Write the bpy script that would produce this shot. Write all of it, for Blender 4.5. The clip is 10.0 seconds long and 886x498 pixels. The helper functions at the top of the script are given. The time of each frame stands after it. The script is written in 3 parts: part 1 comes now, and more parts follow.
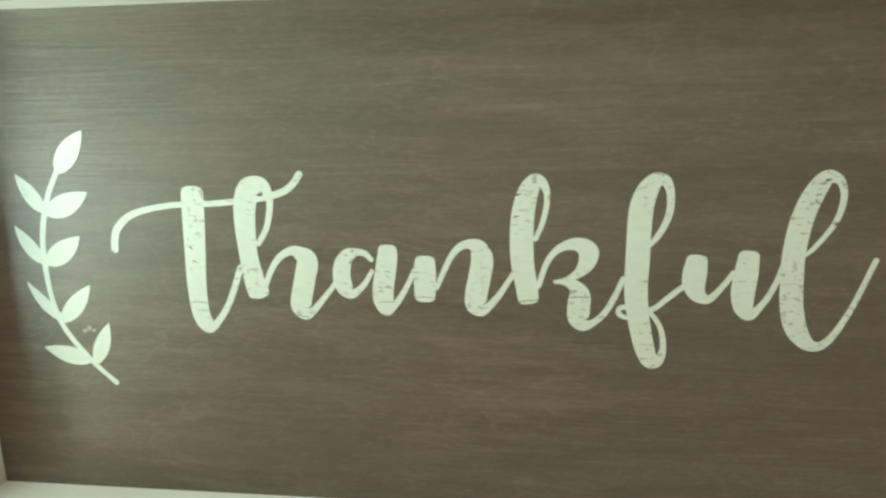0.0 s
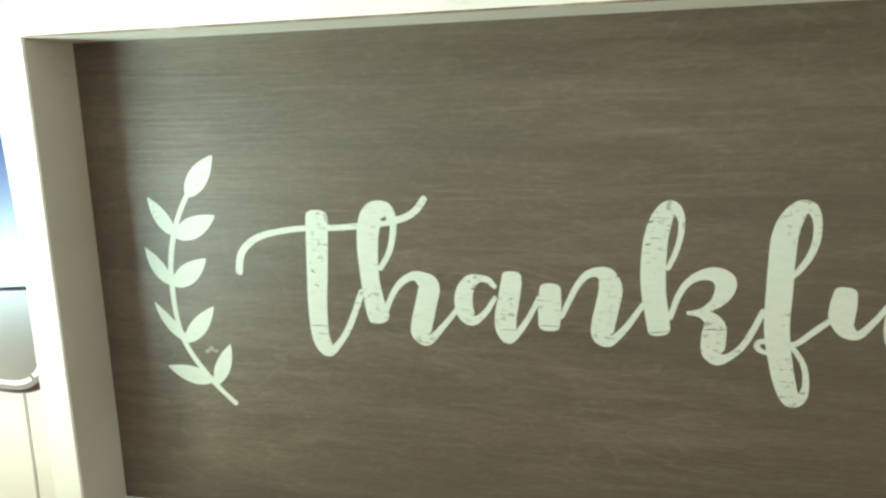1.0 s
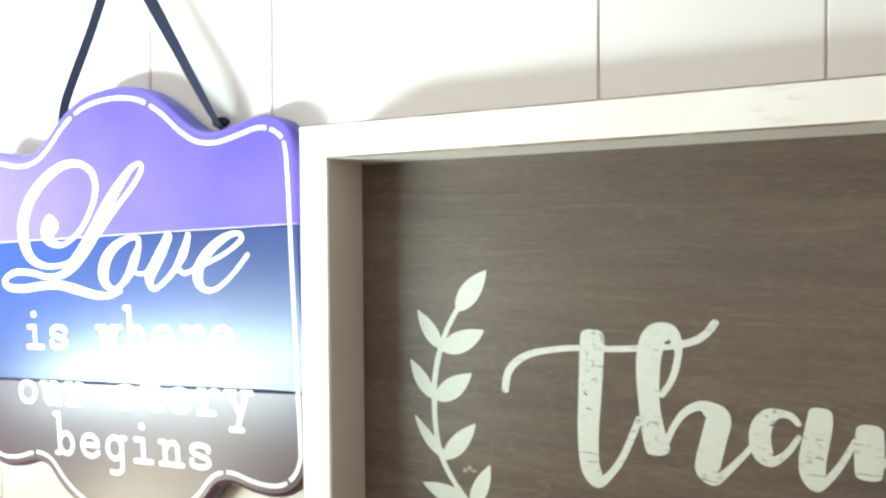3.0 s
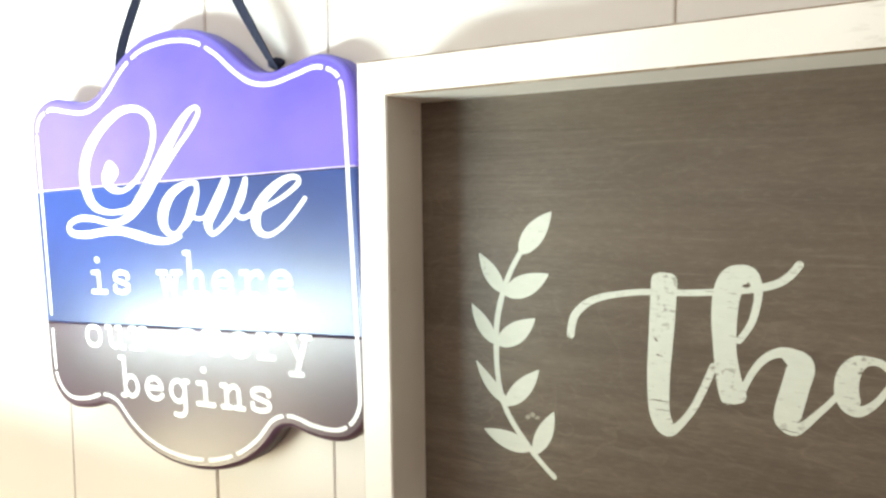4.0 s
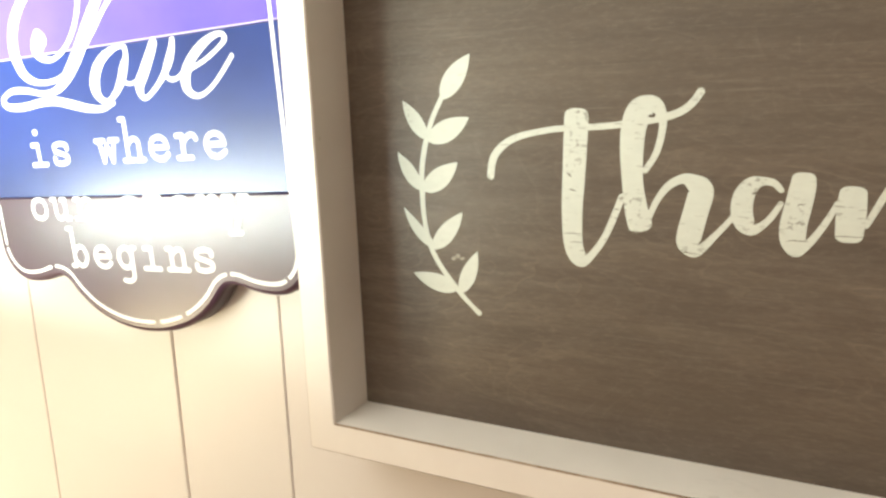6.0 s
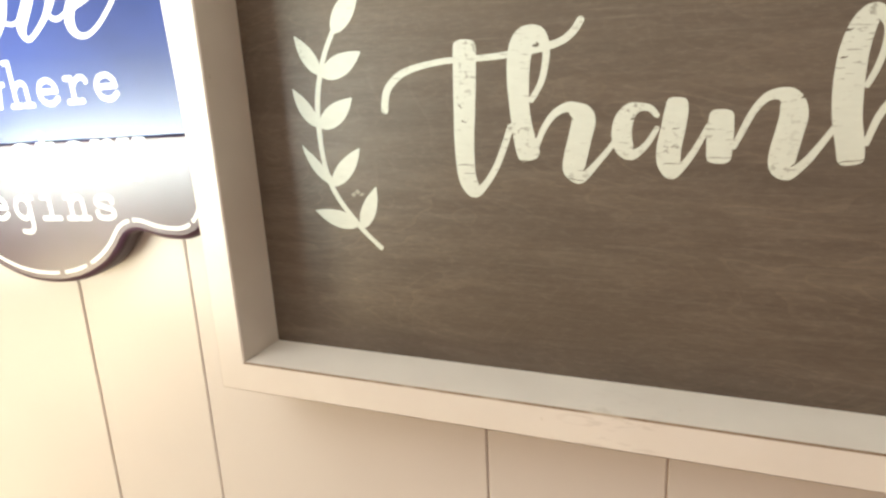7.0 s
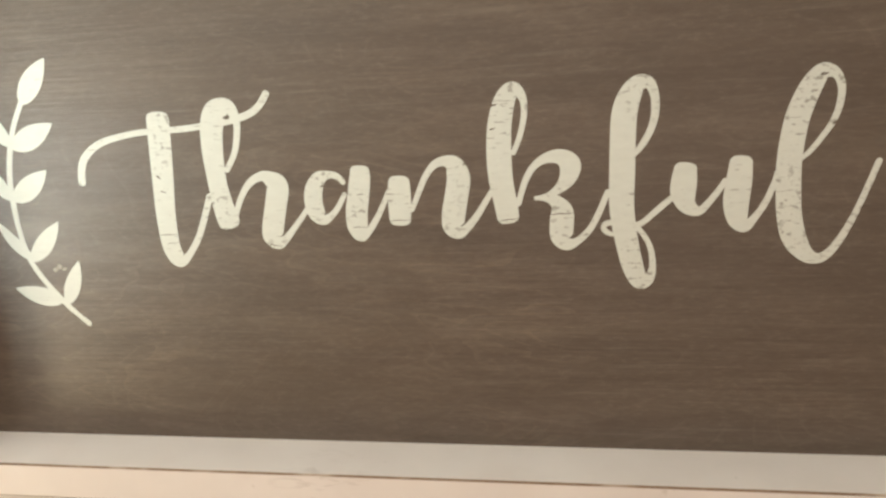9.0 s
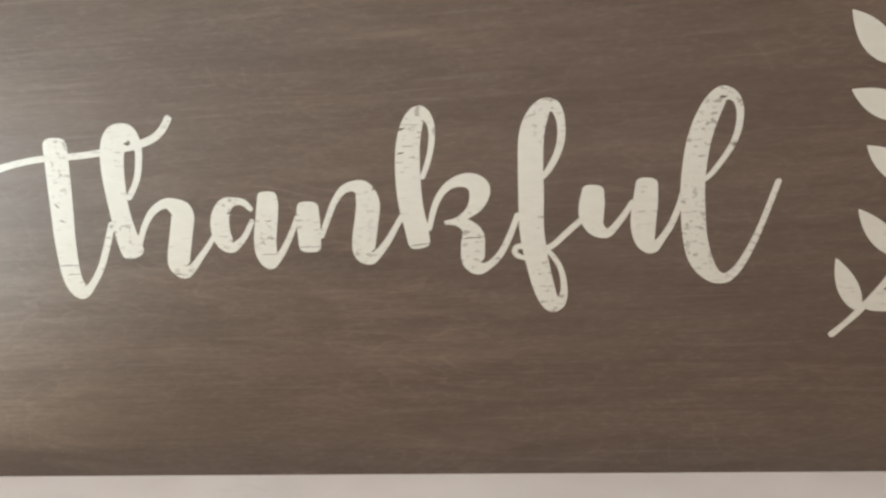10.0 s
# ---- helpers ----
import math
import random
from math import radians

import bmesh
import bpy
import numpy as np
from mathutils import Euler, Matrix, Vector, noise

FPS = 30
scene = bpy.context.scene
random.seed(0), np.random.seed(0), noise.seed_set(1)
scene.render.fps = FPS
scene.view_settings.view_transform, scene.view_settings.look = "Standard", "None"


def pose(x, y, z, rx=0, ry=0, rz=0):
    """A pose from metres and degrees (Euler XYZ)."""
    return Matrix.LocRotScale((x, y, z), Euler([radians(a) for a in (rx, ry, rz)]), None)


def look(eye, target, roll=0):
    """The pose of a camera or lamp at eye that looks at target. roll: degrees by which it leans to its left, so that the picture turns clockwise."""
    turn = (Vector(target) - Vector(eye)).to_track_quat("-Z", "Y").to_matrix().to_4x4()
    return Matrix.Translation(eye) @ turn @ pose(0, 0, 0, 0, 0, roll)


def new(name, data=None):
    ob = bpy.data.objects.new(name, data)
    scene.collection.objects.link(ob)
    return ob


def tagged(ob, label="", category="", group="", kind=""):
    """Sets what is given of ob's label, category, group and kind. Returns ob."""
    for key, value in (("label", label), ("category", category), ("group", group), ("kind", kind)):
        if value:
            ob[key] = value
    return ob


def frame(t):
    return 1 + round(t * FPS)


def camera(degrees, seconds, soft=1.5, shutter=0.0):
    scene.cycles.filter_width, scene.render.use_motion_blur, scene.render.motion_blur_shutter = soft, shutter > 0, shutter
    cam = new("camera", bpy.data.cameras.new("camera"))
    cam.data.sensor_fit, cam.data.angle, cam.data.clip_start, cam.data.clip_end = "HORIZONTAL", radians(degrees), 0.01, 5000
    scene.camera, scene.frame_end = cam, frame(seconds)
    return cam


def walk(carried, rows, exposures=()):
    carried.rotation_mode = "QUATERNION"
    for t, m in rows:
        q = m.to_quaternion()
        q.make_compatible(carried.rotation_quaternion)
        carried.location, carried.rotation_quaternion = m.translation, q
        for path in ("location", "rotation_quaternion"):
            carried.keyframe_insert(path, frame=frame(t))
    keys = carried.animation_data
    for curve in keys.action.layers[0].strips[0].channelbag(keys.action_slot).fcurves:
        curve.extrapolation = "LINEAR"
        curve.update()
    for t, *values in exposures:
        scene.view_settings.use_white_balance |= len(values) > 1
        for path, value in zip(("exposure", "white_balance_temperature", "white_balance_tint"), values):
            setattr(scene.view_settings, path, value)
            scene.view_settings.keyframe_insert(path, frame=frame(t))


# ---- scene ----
cam = camera(62.9, 10.0, soft=2.5)
PATH = [
    (0, (0.031, -0.364, 1.592), (-0.231, 1.568, 1.148), -1.3),
    (0.5, (0.014, -0.363, 1.592), (-0.34, 1.554, 1.142), -1.3),
    (1, (0.001, -0.362, 1.593), (-0.446, 1.55, 1.216), -1.6),
    (1.5, (-0.017, -0.365, 1.594), (-0.561, 1.536, 1.297), -1.3),
    (2, (-0.035, -0.369, 1.6), (-0.693, 1.513, 1.448), -0.5),
    (2.5, (-0.053, -0.375, 1.595), (-0.802, 1.479, 1.56), -0.2),
    (3, (-0.063, -0.374, 1.59), (-0.914, 1.436, 1.561), -0.5),
    (3.2, (-0.064, -0.372, 1.590), (-0.968, 1.410, 1.529), -0.8),
    (4.3, (-0.079, -0.363, 1.574), (-1.061, 1.369, 1.39), -0.9),
    (4.5, (-0.08, -0.362, 1.57), (-1.074, 1.359, 1.342), -1.2),
    (5, (-0.073, -0.362, 1.561), (-1.088, 1.338, 1.278), -1.1),
    (5.5, (-0.057, -0.366, 1.558), (-1.023, 1.353, 1.222), -1.6),
    (5.7, (-0.05, -0.364, 1.554), (-0.997, 1.36, 1.189), -1.9),
    (6.8, (-0.019, -0.362, 1.540), (-0.829, 1.394, 1.031), -2.9),
    (7, (-0.015, -0.36, 1.542), (-0.782, 1.403, 0.989), -3.3),
    (7.5, (0.001, -0.353, 1.542), (-0.63, 1.447, 0.941), -3.1),
    (8, (0.022, -0.349, 1.543), (-0.496, 1.497, 0.977), -2.7),
    (8.5, (0.04, -0.351, 1.544), (-0.382, 1.543, 1.059), -2.7),
    (9, (0.052, -0.352, 1.544), (-0.274, 1.575, 1.122), -3.0),
    (9.5, (0.06, -0.348, 1.546), (-0.194, 1.594, 1.145), -3.1),
    (10, (0.073, -0.343, 1.546), (-0.131, 1.609, 1.162), -3.3),
]

EXPOSURES = [
    (0.0, 0.26, 6000, -22),
    (1.0, 0.28, 6000, -20),
    (2.5, 0.12, 5950, -6),
    (4.5, 0.1, 6700, 0),
    (5.5, 0.16, 7100, 2),
    (7.0, 0.27, 6900, 5),
    (8.5, 0.27, 7000, 7),
    (9.5, 0.22, 6500, 8),
    (10.0, 0.22, 6300, 11),
]
walk(cam, [(t, look(eye, target, roll)) for t, eye, target, roll in PATH], EXPOSURES)


# ---- light ----
def area_lamp(name, place, target, width, height, watts, colour, spread=180):
    data = bpy.data.lights.new(name, "AREA")
    data.shape, data.size, data.size_y = "RECTANGLE", width, height
    data.energy, data.color, data.spread = watts, colour, radians(spread)
    ob = new(name, data)
    ob.matrix_world = look(place, target)
    return ob


# a low lamp beside the signs that throws its light upwards, a warm glow added low at the left,
# the ceiling light and an unseen warm fill from the room behind
area_lamp("table_lamp_light", (-0.75, -0.40, 1.405), (-0.67, -0.24, 2.0), 0.36, 0.08, 13.5, (0.86, 0.96, 0.97), 158)
# unseen warm point light, added low at the left to brighten the wall there
low_glow = bpy.data.lights.new("low_warm_glow", "POINT")
low_glow.energy, low_glow.color, low_glow.shadow_soft_size = 11.2, (1.0, 0.87, 0.61), 0.09
new("low_warm_glow", low_glow).location = (-0.95, -0.48, 1.14)
area_lamp("ceiling_light", (-0.85, -1.1, 2.36), (-0.85, -1.0, 0.0), 1.2, 1.0, 13.5, (0.97, 0.94, 0.95))
# broad warm fill, added to lift the fronts and the shadow under the frame
area_lamp("room_fill", (0.2, -2.4, 1.3), (-0.45, 0.0, 1.45), 1.6, 1.2, 7.6, (1.0, 0.74, 0.66))
world = bpy.data.worlds.new("world")
scene.world = world
world.use_nodes = True
world.node_tree.nodes["Background"].inputs["Color"].default_value = (0.9, 0.85, 0.8, 1)
world.node_tree.nodes["Background"].inputs["Strength"].default_value = 0.05

# ---- materials ----
class Nodes:
    """A material's node tree, with short calls for the nodes used here."""

    def __init__(self, name):
        self.material = bpy.data.materials.new(name)
        self.material.use_nodes = True
        self.tree = self.material.node_tree
        self.bsdf = self.tree.nodes["Principled BSDF"]
        self.coords = self.tree.nodes.new("ShaderNodeTexCoord").outputs["Object"]

    def put(self, socket, value):
        if isinstance(value, bpy.types.NodeSocket):
            self.tree.links.new(value, socket)
        else:
            socket.default_value = value

    def noise(self, scale, stretch=(1, 1, 1), detail=4.0, rough=0.55, shift=0.0, warp=0.0):
        m = self.tree.nodes.new("ShaderNodeMapping")
        self.put(m.inputs["Vector"], self.coords)
        m.inputs["Scale"].default_value = stretch
        m.inputs["Location"].default_value = (shift, shift * 0.7, shift * 1.3)
        n = self.tree.nodes.new("ShaderNodeTexNoise")
        self.put(n.inputs["Vector"], m.outputs["Vector"])
        n.inputs["Scale"].default_value, n.inputs["Detail"].default_value = scale, detail
        n.inputs["Roughness"].default_value, n.inputs["Distortion"].default_value = rough, warp
        return n.outputs["Fac"]

    def ramp(self, value, lo, hi, a=0.0, b=1.0):
        r = self.tree.nodes.new("ShaderNodeMapRange")
        self.put(r.inputs["Value"], value)
        for key, v in (("From Min", lo), ("From Max", hi), ("To Min", a), ("To Max", b)):
            r.inputs[key].default_value = v
        return r.outputs["Result"]

    def maths(self, operation, a, b):
        n = self.tree.nodes.new("ShaderNodeMath")
        n.operation = operation
        self.put(n.inputs[0], a), self.put(n.inputs[1], b)
        return n.outputs["Value"]

    def mix(self, factor, a, b):
        n = self.tree.nodes.new("ShaderNodeMix")
        n.data_type = "RGBA"
        self.put(n.inputs[0], factor)
        self.put(n.inputs[6], (*a, 1) if isinstance(a, tuple) else a)
        self.put(n.inputs[7], (*b, 1) if isinstance(b, tuple) else b)
        return n.outputs[2]

    def bump(self, height, strength, distance):
        n = self.tree.nodes.new("ShaderNodeBump")
        n.inputs["Strength"].default_value, n.inputs["Distance"].default_value = strength, distance
        self.put(n.inputs["Height"], height)
        self.put(self.bsdf.inputs["Normal"], n.outputs["Normal"])

    def finish(self, colour, roughness, specular=0.5):
        self.put(self.bsdf.inputs["Base Color"], (*colour, 1) if isinstance(colour, tuple) else colour)
        self.put(self.bsdf.inputs["Roughness"], roughness)
        self.bsdf.inputs["Specular IOR Level"].default_value = specular
        return self.material


def stained_wood():
    n = Nodes("stained_wood")
    streak = n.noise(7, (1.2, 1, 15), 7, 0.66, 0.0, 0.7)
    fine = n.noise(38, (1, 1, 7), 5, 0.6, 3.1)
    haze = n.noise(16, (1, 1, 5), 4, 0.6, 5.3)
    patch = n.noise(6, (1, 1, 1.8), 4, 0.55, 7.7)
    fleck = n.noise(190, (1, 1, 3.2), 3, 0.7, 6.1)
    swirl = n.noise(24, (1, 1, 2.2), 4, 0.6, 8.8, 0.8)
    figure = n.noise(7, (1, 1, 3.2), 2, 0.5, 1.9, 1.2)
    rings = n.maths("FRACT", n.maths("MULTIPLY", figure, 14.0), 0.0)
    rings = n.ramp(rings, 0.0, 0.22, 1.0, 0.0)
    base = n.mix(n.ramp(streak, 0.36, 0.64), (0.090, 0.0685, 0.051), (0.134, 0.1025, 0.0765))
    base = n.mix(n.ramp(fine, 0.44, 0.74, 0.0, 0.34), base, (0.190, 0.155, 0.118))
    base = n.mix(n.ramp(fine, 0.28, 0.44, 0.3, 0.0), base, (0.075, 0.058, 0.043))
    base = n.mix(n.ramp(haze, 0.36, 0.66, 0.35, 0.0), base, (0.098, 0.074, 0.054))
    base = n.mix(n.ramp(patch, 0.40, 0.64, 0.0, 0.45), base, (0.092, 0.072, 0.054))
    base = n.mix(n.maths("MULTIPLY", rings, n.ramp(patch, 0.42, 0.58, 0.20, 0.0)), base, (0.27, 0.205, 0.14))
    base = n.mix(n.ramp(fleck, 0.52, 0.74, 0.0, 0.24), base, (0.235, 0.190, 0.145))
    base = n.mix(n.ramp(fleck, 0.28, 0.46, 0.36, 0.0), base, (0.066, 0.050, 0.037))
    base = n.mix(n.ramp(swirl, 0.36, 0.50, 0.30, 0.0), base, (0.082, 0.060, 0.043))
    band = n.noise(5, (0.8, 1, 7), 3, 0.55, 11.3, 0.5)
    base = n.mix(n.ramp(band, 0.34, 0.48, 0.32, 0.0), base, (0.070, 0.052, 0.038))
    base = n.mix(n.ramp(band, 0.54, 0.70, 0.0, 0.18), base, (0.190, 0.150, 0.108))
    hair = n.ramp(n.noise(46, (0.28, 1, 8), 4, 0.62, 9.9, 0.35), 0.58, 0.70)
    base = n.mix(n.maths("MULTIPLY", hair, n.ramp(patch, 0.46, 0.60, 0.0, 0.18)), base, (0.27, 0.23, 0.18))
    knot = n.noise(4.6, (1, 1, 2.6), 1.5, 0.4, 21.7, 0.5)
    arcs = n.ramp(n.maths("FRACT", n.maths("MULTIPLY", knot, 26.0), 0.0), 0.0, 0.14, 1.0, 0.0)
    base = n.mix(n.maths("MULTIPLY", arcs, n.ramp(haze, 0.46, 0.60, 0.0, 0.13)), base, (0.24, 0.19, 0.145))
    fibre = n.noise(520, (0.03, 1, 1), 1, 0.5, 4.0)
    relief = n.maths("ADD", streak, n.maths("MULTIPLY", fine, 0.6))
    n.bump(n.maths("ADD", relief, n.maths("MULTIPLY", fibre, 0.6)), 0.24, 0.0010)
    return n.finish(base, n.ramp(streak, 0.3, 0.7, 0.52, 0.40), 0.5)


def worn_white_lettering(name, wear):
    n = Nodes(name)
    cracks = n.ramp(n.noise(135, (1, 1, 6), 3, 0.62, 4.4), 0.63, 0.68)
    where = n.ramp(n.noise(26, (1, 1, 1), 2, 0.5, 9.2), 0.57 - 0.09 * wear, 0.72 - 0.09 * wear)
    specks = n.ramp(n.noise(260, (1, 1, 1.6), 2, 0.5, 2.0), 0.56, 0.64)
    worn = n.ramp(n.noise(22, (1, 1, 1), 2, 0.5, 12.6), 0.66 - 0.12 * wear, 0.76 - 0.12 * wear)
    gone = n.maths("MAXIMUM", n.maths("MULTIPLY", cracks, where), n.maths("MULTIPLY", specks, worn))
    tone = n.mix(n.noise(120, (1, 1, 2.5), 3), (0.555, 0.575, 0.51), (0.655, 0.68, 0.605))
    colour = n.mix(n.maths("MULTIPLY", gone, 0.55), tone, (0.13, 0.105, 0.08))
    n.bump(n.noise(150, (0.3, 1, 3), 3), 0.15, 0.0006)
    return n.finish(colour, 0.5, 0.4)


def white_frame_paint():
    n = Nodes("white_frame_paint")
    blotch = n.noise(14, (1, 1, 1), 4)
    scuff = n.ramp(n.noise(60, (1, 1, 1), 4, 0.6, 5.0), 0.70, 0.74)
    colour = n.mix(n.ramp(blotch, 0.35, 0.7), (0.80, 0.755, 0.705), (0.73, 0.68, 0.63))
    colour = n.mix(n.maths("MULTIPLY", scuff, 0.35), colour, (0.42, 0.36, 0.28))
    # two rubbed places with fine grey scratches, one on the lower and one on the upper rail
    for place_at, size in (((-0.070, -0.037, -0.148), 0.034), ((-0.065, -0.037, 0.148), 0.014)):
        d = n.tree.nodes.new("ShaderNodeVectorMath")
        d.operation = "DISTANCE"
        n.put(d.inputs[0], n.coords)
        d.inputs[1].default_value = place_at
        near = n.ramp(d.outputs["Value"], size * 0.35, size, 1.0, 0.0)
        lines = n.ramp(n.noise(85, (0.5, 1, 2.2), 4, 0.65, 3.3, 1.5), 0.54, 0.62)
        colour = n.mix(n.maths("MULTIPLY", n.maths("MULTIPLY", near, lines), 0.28), colour, (0.36, 0.31, 0.26))
    n.bump(n.noise(180, (1, 1, 1), 3), 0.12, 0.0006)
    return n.finish(colour, 0.48, 0.4)


# brown for worn inner edges and for the shadow line painted along outer ones
def frame_edge_wear_and_gap():
    n = Nodes("frame_edge_wear_and_gap")
    wear = n.ramp(n.noise(34, (1, 1, 1), 4, 0.6, 8.0), 0.30, 0.50)
    colour = n.mix(wear, (0.55, 0.46, 0.36), (0.22, 0.145, 0.09))
    return n.finish(colour, 0.6, 0.3)


def wall_paint():
    n = Nodes("wall_paint")
    stain = n.noise(3.0, (1, 1, 0.6), 4)
    colour = n.mix(n.ramp(stain, 0.3, 0.7), (0.71, 0.67, 0.64), (0.67, 0.625, 0.595))
    mark = n.ramp(n.noise(38, (1, 1, 1), 3, 0.5, 6.0), 0.75, 0.79)
    colour = n.mix(n.maths("MULTIPLY", mark, 0.2), colour, (0.5, 0.42, 0.34))
    n.bump(n.noise(260, (1, 1, 0.7), 3), 0.10, 0.0006)
    return n.finish(colour, 0.42, 0.45)


def groove_paint():
    n = Nodes("groove_paint")
    colour = n.mix(n.noise(20, (1, 1, 0.3), 3), (0.74, 0.58, 0.43), (0.66, 0.50, 0.36))
    return n.finish(colour, 0.7, 0.2)


def board_paint(name, dark, light, tint, roughness):
    n = Nodes(name)
    cloud = n.noise(6, (1, 1, 1.6), 4, 0.55, 2.5)
    haze = n.noise(11, (1, 1, 1), 3, 0.5, 8.3)
    colour = n.mix(n.ramp(cloud, 0.34, 0.68), dark, light)
    colour = n.mix(n.ramp(haze, 0.45, 0.75, 0.0, 0.35), colour, tint)
    n.bump(n.noise(180, (1, 1, 1), 3), 0.03, 0.0005)
    return n.finish(colour, roughness, 0.5)


def plain(name, a, b, roughness, scale=40, specular=0.4):
    n = Nodes(name)
    grain = n.noise(scale)
    n.bump(grain, 0.1, 0.001)
    return n.finish(n.mix(grain, a, b), roughness, specular)


WOOD = stained_wood()
LETTERING = worn_white_lettering("worn_white_lettering", 1.35)
SCUFFED = worn_white_lettering("scuffed_white_lettering", 1.6)
HEAVY = worn_white_lettering("heavily_worn_white_lettering", 2.5)
LEAF_PAINT = worn_white_lettering("white_leaf_paint", 0.2)
BARE = plain("bare_brown_wood", (0.085, 0.066, 0.05), (0.15, 0.118, 0.09), 0.6, 300, 0.3)
DUSTY = plain("rubbed_white_paint", (0.14, 0.115, 0.09), (0.46, 0.43, 0.36), 0.6, 420, 0.3)
FRAME = white_frame_paint()
EDGE = frame_edge_wear_and_gap()
WALL = wall_paint()
GROOVE = groove_paint()
PURPLE = board_paint("purple_board_paint", (0.095, 0.072, 0.48), (0.145, 0.112, 0.60), (0.24, 0.15, 0.58), 0.32)
BLUE = board_paint("blue_board_paint", (0.014, 0.028, 0.115), (0.022, 0.048, 0.22), (0.022, 0.065, 0.26), 0.31)
PLUM = board_paint("plum_board_paint", (0.046, 0.020, 0.032), (0.080, 0.036, 0.056), (0.085, 0.05, 0.13), 0.33)
SIDE = plain("board_edge_paint", (0.042, 0.024, 0.032), (0.07, 0.04, 0.042), 0.45)
PURPLE_SIDE = plain("purple_edge_paint", (0.075, 0.058, 0.34), (0.10, 0.08, 0.42), 0.42)
WHITE = plain("white_board_paint", (0.74, 0.74, 0.74), (0.82, 0.82, 0.82), 0.45, 200)
PALE_LILAC = plain("pale_lilac_edge", (0.50, 0.42, 0.66), (0.66, 0.58, 0.78), 0.5, 90)
RIBBON = plain("navy_ribbon", (0.008, 0.009, 0.02), (0.018, 0.02, 0.04), 0.8, 300, 0.15)
STEEL = plain("nail_steel", (0.35, 0.34, 0.33), (0.5, 0.49, 0.48), 0.35)
ROOM = plain("room_wall_paint", (0.70, 0.60, 0.54), (0.76, 0.66, 0.60), 0.6, 6)
CEILING = plain("ceiling_paint", (0.76, 0.74, 0.70), (0.80, 0.78, 0.75), 0.7, 8)
FLOORING = plain("floor_wood", (0.20, 0.13, 0.08), (0.30, 0.20, 0.125), 0.45, 9)


# ---- mesh helpers ----
def mesh_of(name, bm, *materials):
    bm.normal_update()
    data = bpy.data.meshes.new(name)
    bm.to_mesh(data)
    bm.free()
    for m in materials:
        data.materials.append(m)
    return data


def part(name, bm, material, parent, label=""):
    materials = material if isinstance(material, tuple) else (material,)
    ob = new(name, mesh_of(name, bm, *materials))
    ob.parent = parent
    return tagged(ob, label)


def box(x0, x1, y0, y1, z0, z1, bm=None):
    bm = bm or bmesh.new()
    made = bmesh.ops.create_cube(bm, size=1.0)["verts"]
    for v in made:
        v.co = Vector((x0 if v.co.x < 0 else x1, y0 if v.co.y < 0 else y1, z0 if v.co.z < 0 else z1))
    return bm


def mitred_rail(ends, out, rim, front, back, chamfer, inner_worn):
    """A frame rail between two inner corners (x, z), mitred at both ends and chamfered in front; worn inner chamfers
    and all outer ones take the second material.
    out: the way (x, z) in which each end grows outwards."""
    bm = bmesh.new()
    profile = [(0, back), (0, front + chamfer), (chamfer, front), (rim - chamfer, front), (rim, front + chamfer), (rim, back)]
    rows = [[bm.verts.new((x + d * ox, y, z + d * oz)) for d, y in profile] for (x, z), (ox, oz) in zip(ends, out)]
    n = len(profile)
    for k in range(n):
        f = bm.faces.new((rows[0][k], rows[0][(k + 1) % n], rows[1][(k + 1) % n], rows[1][k]))
        # the outer chamfer's brown paints in the dark gap between frame and wall
        f.material_index = 1 if k == 3 or (k == 1 and inner_worn) else 0
    bm.faces.new(rows[0][::-1]), bm.faces.new(rows[1])
    bmesh.ops.recalc_face_normals(bm, faces=bm.faces)
    return bm


def smooth_line(points, steps=6, closed=False):
    """A Catmull-Rom line through the points."""
    p = [np.array(q, float) for q in points]
    if len(p) == 2:
        return [p[0] + (p[1] - p[0]) * k / 3 for k in range(4)]
    n, out = len(p), []
    for i in range(n if closed else n - 1):
        a, b, c, d = ((p[(i + k) % n] for k in (-1, 0, 1, 2)) if closed
                      else (p[min(max(i + k, 0), n - 1)] for k in (-1, 0, 1, 2)))
        for k in range(steps):
            t = k / steps
            out.append(0.5 * (2 * b + (c - a) * t + (2 * a - 5 * b + 4 * c - d) * t * t + (3 * b - a - 3 * c + d) * t ** 3))
    if not closed:
        out.append(p[-1])
    return out


